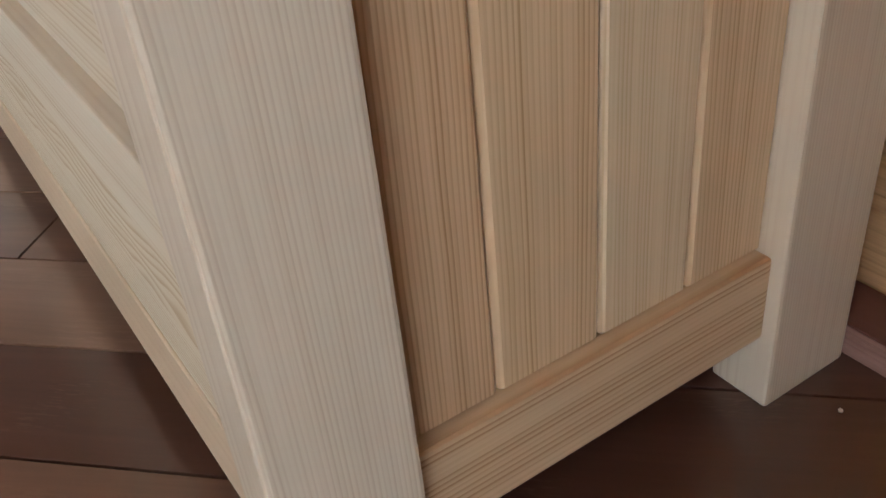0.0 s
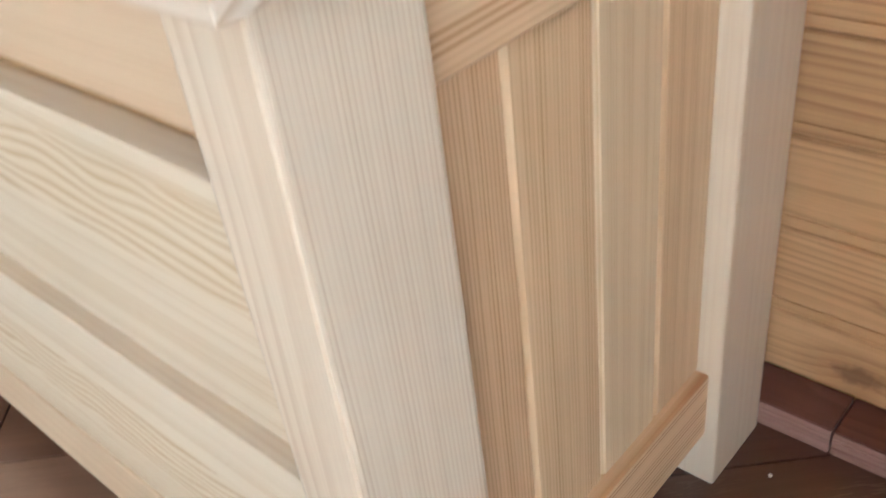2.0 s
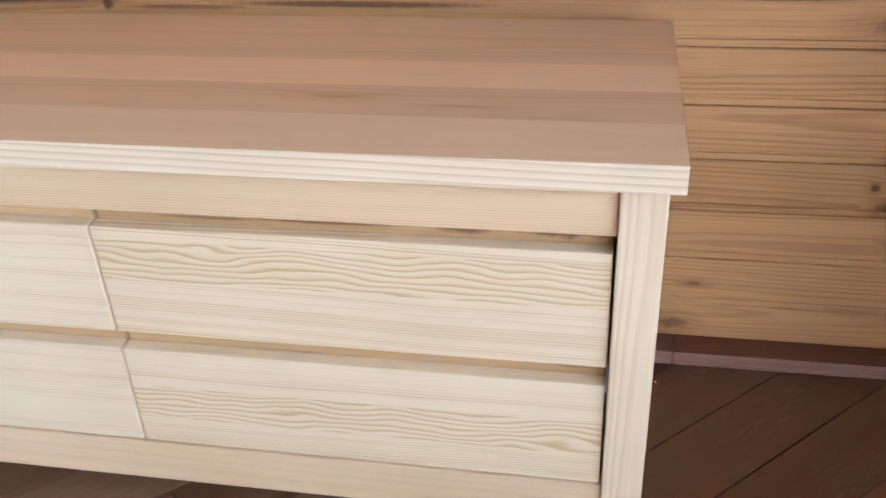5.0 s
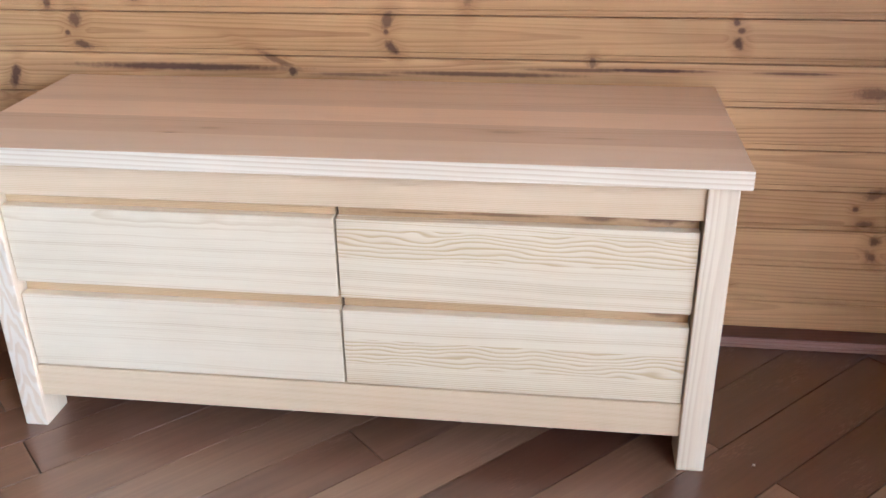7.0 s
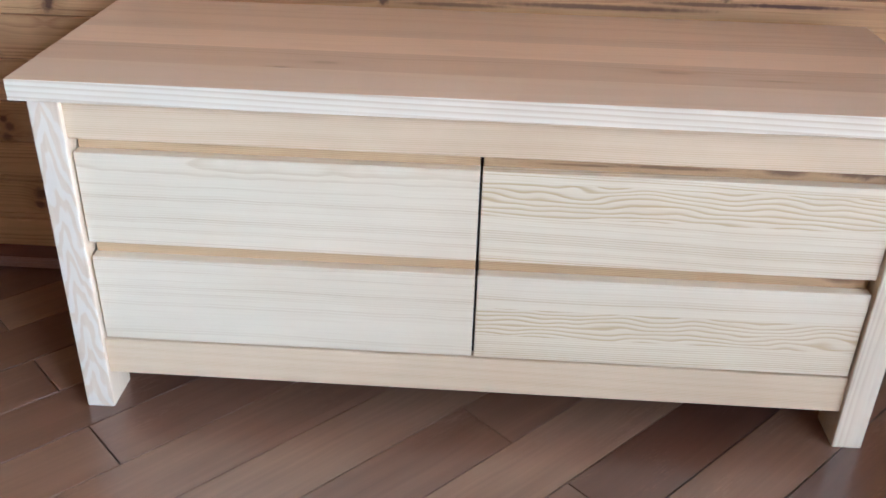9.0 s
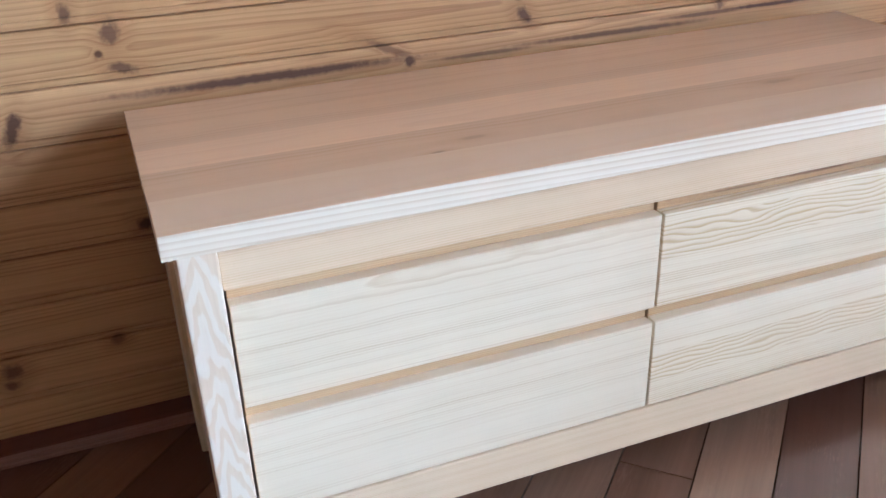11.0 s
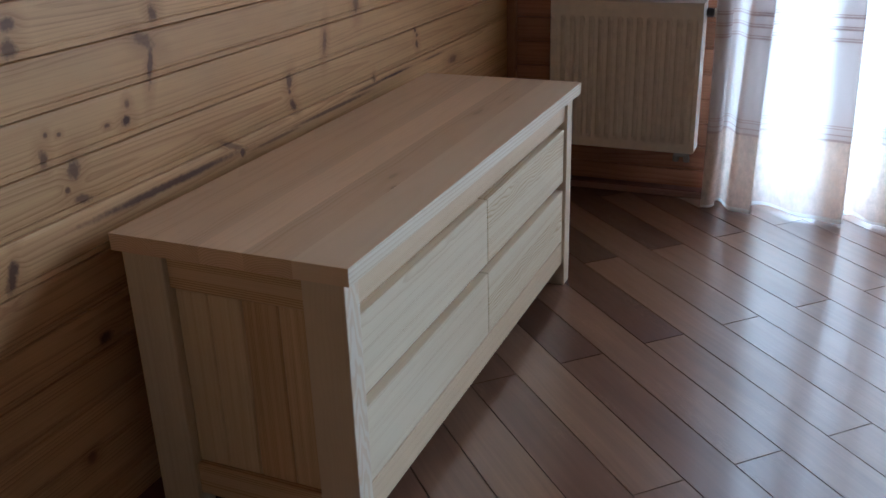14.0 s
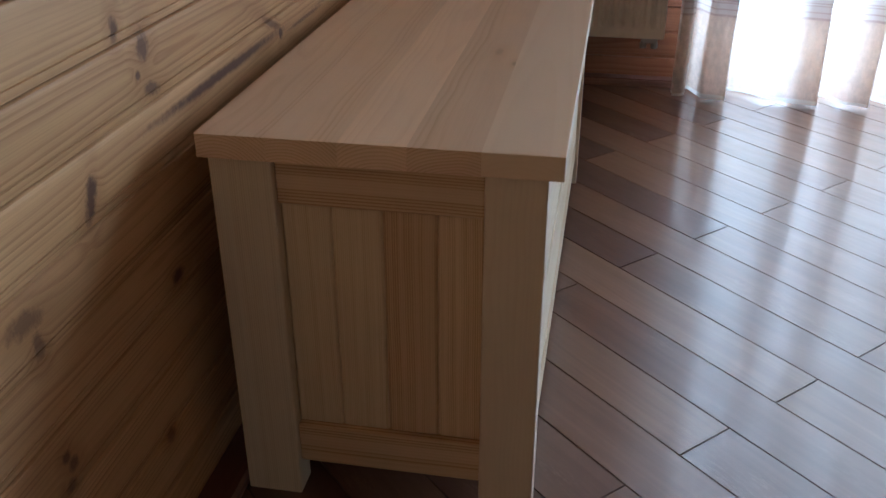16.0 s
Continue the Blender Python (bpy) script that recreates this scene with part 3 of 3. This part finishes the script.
for y0, y1 in ((DOOR_Y0 + 0.07, -1.01), (-0.92, DOOR_Y1 - 0.07)):
    p = slab("pane", XE + 0.095, XE + 0.101, y0, y1, 0.07, DOOR_Z - 0.07, pane_glass, door, bevel=0)
    p.visible_shadow = False



def build_window(name, x, y0, y1):
    window = structure(anchor(name, (x, (y0 + y1) / 2, WIN_Z0)), "white-framed window, unseen", "window")
    for a, b, z0, z1 in ((y0, y0 + 0.06, WIN_Z0, WIN_Z1), (y1 - 0.06, y1, WIN_Z0, WIN_Z1), (y0 + 0.06, y1 - 0.06, WIN_Z0, WIN_Z0 + 0.06), (y0 + 0.06, y1 - 0.06, WIN_Z1 - 0.06, WIN_Z1)):
        slab("window_frame", x - 0.03, x + 0.03, a + 0.001, b - 0.001, z0 + 0.001, z1 - 0.001, frame_white, window, bevel=0.004)
    pane = slab("pane", x - 0.003, x + 0.003, y0 + 0.06, y1 - 0.06, WIN_Z0 + 0.06, WIN_Z1 - 0.06, pane_glass, window, bevel=0)
    pane.visible_shadow = False


build_window("window_1", XE + 0.12, EAST_Y0, EAST_Y1)
# added west opening, only there to hold the fill lamp
build_window("fill_window_2", XW - 0.12, WEST_Y0, WEST_Y1)

bm = bmesh.new()
vs = [bm.verts.new(c) for c in ((5.5, -6.5, -3.5), (5.5, 4.0, -3.5), (5.5, 4.0, 5.0), (5.5, -6.5, 5.0))]
bm.faces.new(vs)
structure(part("backdrop", bm, outdoors), "overexposed bright garden and sky outdoors", "backdrop")


# ---- pine chest of drawers ----
L, H, TH = 1.314, 0.577, 0.031
DY = 0.0265
chest = tagged(anchor("chest_of_drawers", (L / 2, 0.23, 0)), "low pale pine chest with four handleless drawers, against the wall", "chest of drawers")
LX = ((0.016, 0.062), (1.252, 1.300))
LY = ((0.0185, 0.0955), (0.363, 0.446))


def build_chest():
    # top of glued strips, pale on the front edge; upper and west faces coloured tanner for weaker light
    cuts = (0.0, 0.098, 0.187, 0.272, 0.362, 0.452)
    for k in range(5):
        y0, y1 = cuts[k] + 0.00005, cuts[k + 1] - 0.00005
        part("top_strip", block(L, y1 - y0, TH, 0.0012 if k == 0 else 0.0001, 2 if k == 0 else 1, True), pine_edge if k == 0 else pine_top, chest, "", (L / 2, (y0 + y1) / 2, H - TH / 2))
    # west red plank is its own colour; the east front one carries shade
    side_woods = ((pine_panel, pine_panel_red, pine_panel_pale, pine_panel_pale), (pine_panel_red, pine_panel, pine_panel_pale, pine_panel))
    # legs
    for i, (x0, x1) in enumerate(LX):
        for j, (y0, y1) in enumerate(LY):
            slab("leg", x0, x1, y0, y1, 0, H - TH, pine_leg_pale if i == 1 else pine_leg_blotched if j == 0 else pine_leg, chest, "", 0.003, 2)
    # side frames
    for i, (x0, x1) in enumerate(LX):
        out = -1 if i == 0 else 1
        face = x0 if i == 0 else x1
        ya, yb = LY[0][1], LY[1][0]

        def span_x(d0, d1):
            return sorted((face - out * d0, face - out * d1))
        xa, xb = span_x(0.0095, 0.034)
        slab("side_rail", xa, xb, ya, yb, 0.058, 0.123, pine_cross, chest, "reddish pine lower side rail", 0.003, 2)
        slab("side_rail", xa, xb, ya, yb, 0.478, H - TH, pine_cross, chest, "reddish pine upper side rail", 0.002)
        xa, xb = span_x(0.019, 0.029)
        joints = (ya, 0.157, 0.2285, 0.297, yb)
        for k in range(4):
            slab("side_plank", xa, xb, joints[k] + 0.0002, joints[k + 1] - 0.0002, 0.124, 0.478, side_woods[i][k], chest, "", 0.0032)
        xa, xb = span_x(0.030, 0.034)
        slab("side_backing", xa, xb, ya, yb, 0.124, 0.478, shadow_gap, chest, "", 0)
    # front rails
    slab("front_rail", 0.062, 1.252, DY, DY + 0.022, 0.482, H - TH, pine_rail, chest, "", 0.0012)
    slab("plinth_rail", 0.062, 1.252, DY - 0.001, DY + 0.021, 0.068, 0.134, pine_rail, chest, "", 0.0012)
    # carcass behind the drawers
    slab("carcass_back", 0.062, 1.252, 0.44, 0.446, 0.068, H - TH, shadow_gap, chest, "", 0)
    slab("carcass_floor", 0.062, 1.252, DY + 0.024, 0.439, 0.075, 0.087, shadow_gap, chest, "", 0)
    # near-black divider puts shade into the slit between the drawers
    slab("divider", 0.648, 0.666, DY + 0.05, 0.439, 0.088, H - TH, groove_dark, chest, "", 0)
    # drawers: front panel with a recessed finger strip above it
    for x0, x1 in ((0.0660, 0.6562), (0.6600, 1.2490)):
        for z0, z1, zs in ((0.1375, 0.2875, 0.318), (0.313, 0.461, 0.497)):
            d = part("drawer", block(x1 - x0, 0.02, z1 - z0, 0.0018, 2), pine_drawer if x0 < 0.5 else pine_drawer_lively if z0 > 0.2 else pine_drawer_wavy, chest, "", ((x0 + x1) / 2, DY + 0.01, (z0 + z1) / 2))
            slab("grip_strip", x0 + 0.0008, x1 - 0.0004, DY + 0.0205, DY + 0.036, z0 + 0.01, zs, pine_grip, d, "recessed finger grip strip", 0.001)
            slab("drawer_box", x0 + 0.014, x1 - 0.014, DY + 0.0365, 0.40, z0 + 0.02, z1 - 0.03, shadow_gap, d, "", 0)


build_chest()


# ---- radiator ----
def build_radiator():
    y0, y1, z0, z1, xf, xb = -0.208, 0.302, 0.186, 0.692, 2.03, 2.12
    rad = tagged(anchor("radiator", ((xf + xb) / 2, (y0 + y1) / 2, z0)), "cream enamelled steel panel radiator hung on the wall", "radiator")
    # fluted front panel
    n, pitch = 15, (y1 - y0 - 0.02) / 15
    prof = [(y0 + 0.001, 0.006)]
    for k in range(n):
        c = y0 + 0.01 + k * pitch
        prof += [(c + pitch * f, d) for f, d in ((0.08, 0.006), (0.2, 0.0), (0.58, 0.0), (0.70, 0.006), (0.78, 0.011), (0.90, 0.011))]
    prof += [(y1 - 0.001, 0.004)]
    bm = bmesh.new()
    levels = ((z0 + 0.001, 0.0), (z0 + 0.032, 0.0), (z0 + 0.05, 1.0), (z1 - 0.068, 1.0), (z1 - 0.05, 0.0), (z1 - 0.004, 0.0))
    grid = [[bm.verts.new((xf + d * s + (1 - s) * 0.001, y, z)) for y, d in prof] for z, s in levels]
    for r0, r1 in zip(grid, grid[1:]):
        for k in range(len(prof) - 1):
            bm.faces.new((r0[k], r0[k + 1], r1[k + 1], r1[k]))
    back = [bm.verts.new((xf + 0.012, y, z)) for y, z in ((y0 + 0.001, z0), (y1 - 0.001, z0), (y1 - 0.001, z1 - 0.004), (y0 + 0.001, z1 - 0.004))]
    bm.faces.new(back)
    bmesh.ops.recalc_face_normals(bm, faces=bm.faces)
    part("front_panel", bm, enamel, rad, "", smooth=False)
    slab("back_panel", xb - 0.014, xb, y0 + 0.002, y1 - 0.002, z0, z1 - 0.004, enamel, rad, "", 0.003)
    for ya, yb in ((y0 - 0.002, y0), (y1, y1 + 0.002)):
        slab("side_cover", xf + 0.004, xb - 0.002, ya, yb, z0 + 0.004, z1 - 0.002, enamel, rad, "", 0.0005)
    slab("top_frame", xf + 0.002, xb - 0.002, y0 - 0.003, y1 + 0.003, z1 - 0.003, z1, enamel, rad, "", 0.001)
    valve = part("valve", block(0.03, 0.052, 0.022, 0.004, 2), brass, rad, "nickel-plated valve block", (xf + 0.045, -0.165, z0 - 0.011))
    for dy in (-0.018, 0.018):
        part("nut", cylinder(0.011, 0.02, 12, 0.002), brass, valve, "", (xf + 0.045, -0.165 + dy, z0 - 0.031))
    head = cylinder(0.018, 0.05, 20, 0.004)
    bmesh.ops.rotate(head, verts=head.verts, matrix=Matrix.Rotation(radians(90), 3, "X"))
    collar = cylinder(0.015, 0.024, 16, 0.003)
    bmesh.ops.rotate(collar, verts=collar.verts, matrix=Matrix.Rotation(radians(90), 3, "X"))
    knob = part("valve_head", head, enamel, rad, "white thermostatic valve head", (xf + 0.062, y0 - 0.054, z1 - 0.037))
    part("collar", collar, dark_plastic, knob, "black collar", (xf + 0.062, y0 - 0.016, z1 - 0.037))
    for y in (y0 + 0.08, y1 - 0.08):
        slab("bracket", xb, XE + 0.001, y - 0.012, y + 0.012, z0 + 0.06, z1 - 0.08, enamel, rad, "", 0.001)


build_radiator()


# ---- curtain ----
def build_curtain():
    cur = tagged(anchor("curtain", (2.05, -1.1, 0)), "sheer white floor-length curtain with embroidered bands, drawn across the door", "curtain")
    bm = bmesh.new()
    # each fold swells forward towards its front edge, then tucks back behind itself
    near, far = 1.988, 2.088
    line = []
    turns, steps = 2.2, 26
    for i in range(steps):
        a = math.tau * turns * i / steps
        r = 0.014 + 0.016 * i / steps
        line.append((-0.268 + r * math.sin(a), 2.042 - r * 1.5 * math.cos(a)))
    back = -0.30
    for front in (-0.430, -0.690, -0.855, -1.115, -1.30, -1.56, -1.74):
        wide = back - front
        line += [(back, far), (back - 0.25 * wide, 2.045), (back - 0.42 * wide, near + 0.022), (front + 0.25 * wide, near + 0.012), (front, near), (front + 0.012, near + 0.026), (front + 0.068, 2.040), (front + 0.062, 2.055), (front + 0.02, far - 0.012)]
        back = front - 0.03

    def along(k, f):
        p = [line[min(max(k + d, 0), len(line) - 1)] for d in (-1, 0, 1, 2)]
        return [0.5 * (2 * p[1][c] + (p[2][c] - p[0][c]) * f + (2 * p[0][c] - 5 * p[1][c] + 4 * p[2][c] - p[3][c]) * f * f + (3 * p[1][c] - p[0][c] - 3 * p[2][c] + p[3][c]) * f ** 3) for c in (0, 1)]
    course = [along(k, f / 6) for k in range(len(line) - 1) for f in range(6)]
    n, nz = len(course) - 1, 26
    grid = []
    for j in range(nz + 1):
        z = 0.010 + 2.29 * (j / nz) ** 1.6
        row = []
        for i, (y, x) in enumerate(course):
            gather = 0.75 + 0.25 * (1 - min(z, 1.4) / 1.4)
            x = 2.042 + (x - 2.042) * gather + 0.006 * math.sin(3.1 * z + 9 * y)
            lean = 0.012 * math.sin(2.3 * z + 11 * y) + (0.008 * z if i < 6 * steps else 0.0)
            sag = 0.004 * math.sin(23 * y + 1.0) * (1 - min(z / 0.4, 1))
            row.append(bm.verts.new((x, y + lean, max(z + sag, 0.004))))
        grid.append(row)
    for r0, r1 in zip(grid, grid[1:]):
        for k in range(n):
            bm.faces.new((r0[k], r0[k + 1], r1[k + 1], r1[k]))
    part("fabric", bm, sheer, cur, smooth=True)
    rod = cylinder(0.012, 1.6, 16)
    bmesh.ops.rotate(rod, verts=rod.verts, matrix=Matrix.Rotation(radians(90), 3, "X"))
    part("rod", rod, frame_white, cur, "", (2.045, -0.99, 2.31))
    for y in (-0.25, -1.72):
        slab("rod_bracket", 2.057, XE + 0.003, y - 0.01, y + 0.01, 2.29, 2.33, frame_white, cur, "", 0.002)


build_curtain()

# ---- crumbs on the floor ----
random.seed(4)
for x, y, r in ((1.334, 0.399, 0.0022), (1.392, 0.045, 0.003)):
    bm = bmesh.new()
    bmesh.ops.create_icosphere(bm, subdivisions=1, radius=r)
    for v in bm.verts:
        v.co *= random.uniform(0.7, 1.1)
    tagged(part("wood_crumb", bm, crumb_white, None, "", (x, y, r * 0.75)), "tiny pale wood crumb on the floor", "crumb", "crumbs on the floor")


# ---- parquet boards ----
def clip(poly, axis, limit, keep_less):
    out = []
    for (p, q) in zip(poly, poly[1:] + poly[:1]):
        ip, iq = (p[axis] <= limit) == keep_less, (q[axis] <= limit) == keep_less
        if ip:
            out.append(p)
        if ip != iq:
            f = (limit - p[axis]) / (q[axis] - p[axis])
            out.append(tuple(p[k] + f * (q[k] - p[k]) for k in (0, 1)))
    return out


BW, BL, V0 = 0.1193, 1.005, 0.0495
GAP, R2 = 0.0013, math.sqrt(0.5)


def plank_mesh(corners):
    """A board with eased upper edges, from its outline about the origin."""
    bm = bmesh.new()
    c = Vector((sum(p[0] for p in corners) / len(corners), sum(p[1] for p in corners) / len(corners)))

    def ring(inset, z):
        vs = []
        for p in corners:
            d = Vector(p) - c
            vs.append(bm.verts.new((p[0] - math.copysign(inset, d.x) * (abs(d.x) > 1e-6), p[1] - math.copysign(inset, d.y) * (abs(d.y) > 1e-6), z)))
        return vs
    rings = [ring(0.0, -0.018), ring(0.0, -0.0002), ring(0.0001, 0.0)]
    for a, b in zip(rings, rings[1:]):
        for k in range(len(corners)):
            bm.faces.new((a[k], a[(k + 1) % len(corners)], b[(k + 1) % len(corners)], b[k]))
    bm.faces.new(rings[-1])
    return mesh_of("floor_board", bm, floor_wood)


full = plank_mesh([(-BL / 2 + GAP, -BW / 2 + GAP), (BL / 2 - GAP, -BW / 2 + GAP), (BL / 2 - GAP, BW / 2 - GAP), (-BL / 2 + GAP, BW / 2 - GAP)])
turn = Matrix.Rotation(radians(45), 2)
DARK_BOARDS = {(6, -1), (5, -1), (3, -1), (0, 0)}
random.seed(11)
for k in range(-34, 45):
    vc = V0 + (k + 0.5) * BW
    for n in range(-6, 5):
        uc = (0.003 if k % 2 == 0 else 0.505) + (n + 0.5) * BL
        mid = Vector(((uc + vc) * R2, (uc - vc) * R2))
        poly = []
        for du, dv in ((-BL / 2 + GAP, -BW / 2 + GAP), (BL / 2 - GAP, -BW / 2 + GAP), (BL / 2 - GAP, BW / 2 - GAP), (-BL / 2 + GAP, BW / 2 - GAP)):
            q = mid + turn @ Vector((du, dv))
            poly.append((q.x, q.y))
        cut = poly
        for axis, limit, less in ((0, XE + 0.15, True), (0, XW, False), (1, YN - 0.001, True), (1, YS, False)):
            if cut:
                cut = clip(cut, axis, limit, less)
        if len(cut) < 3:
            continue
        if cut == poly:
            me = full
        else:
            inv = turn.transposed()
            local = [tuple(inv @ (Vector(p) - mid)) for p in cut]
            area = 0.5 * sum(a[0] * b[1] - b[0] * a[1] for a, b in zip(local, local[1:] + local[:1]))
            if abs(area) < 0.0004:
                continue
            me = plank_mesh(local)
        ob = new("floor_board", me)
        ob.parent = floor
        ob.location = Vector((mid.x, mid.y, 0)) - floor.location
        ob.rotation_euler = (0, 0, radians(45))
        # redder boards lie in the corner by the radiator and west of the chest, darkened further for the shade there;
        # single darker ones elsewhere
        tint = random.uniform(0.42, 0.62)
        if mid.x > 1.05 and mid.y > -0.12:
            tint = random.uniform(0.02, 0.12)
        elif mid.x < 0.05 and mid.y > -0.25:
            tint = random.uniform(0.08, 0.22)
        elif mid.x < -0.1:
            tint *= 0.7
        if (k, n) in DARK_BOARDS:
            tint = 0.36
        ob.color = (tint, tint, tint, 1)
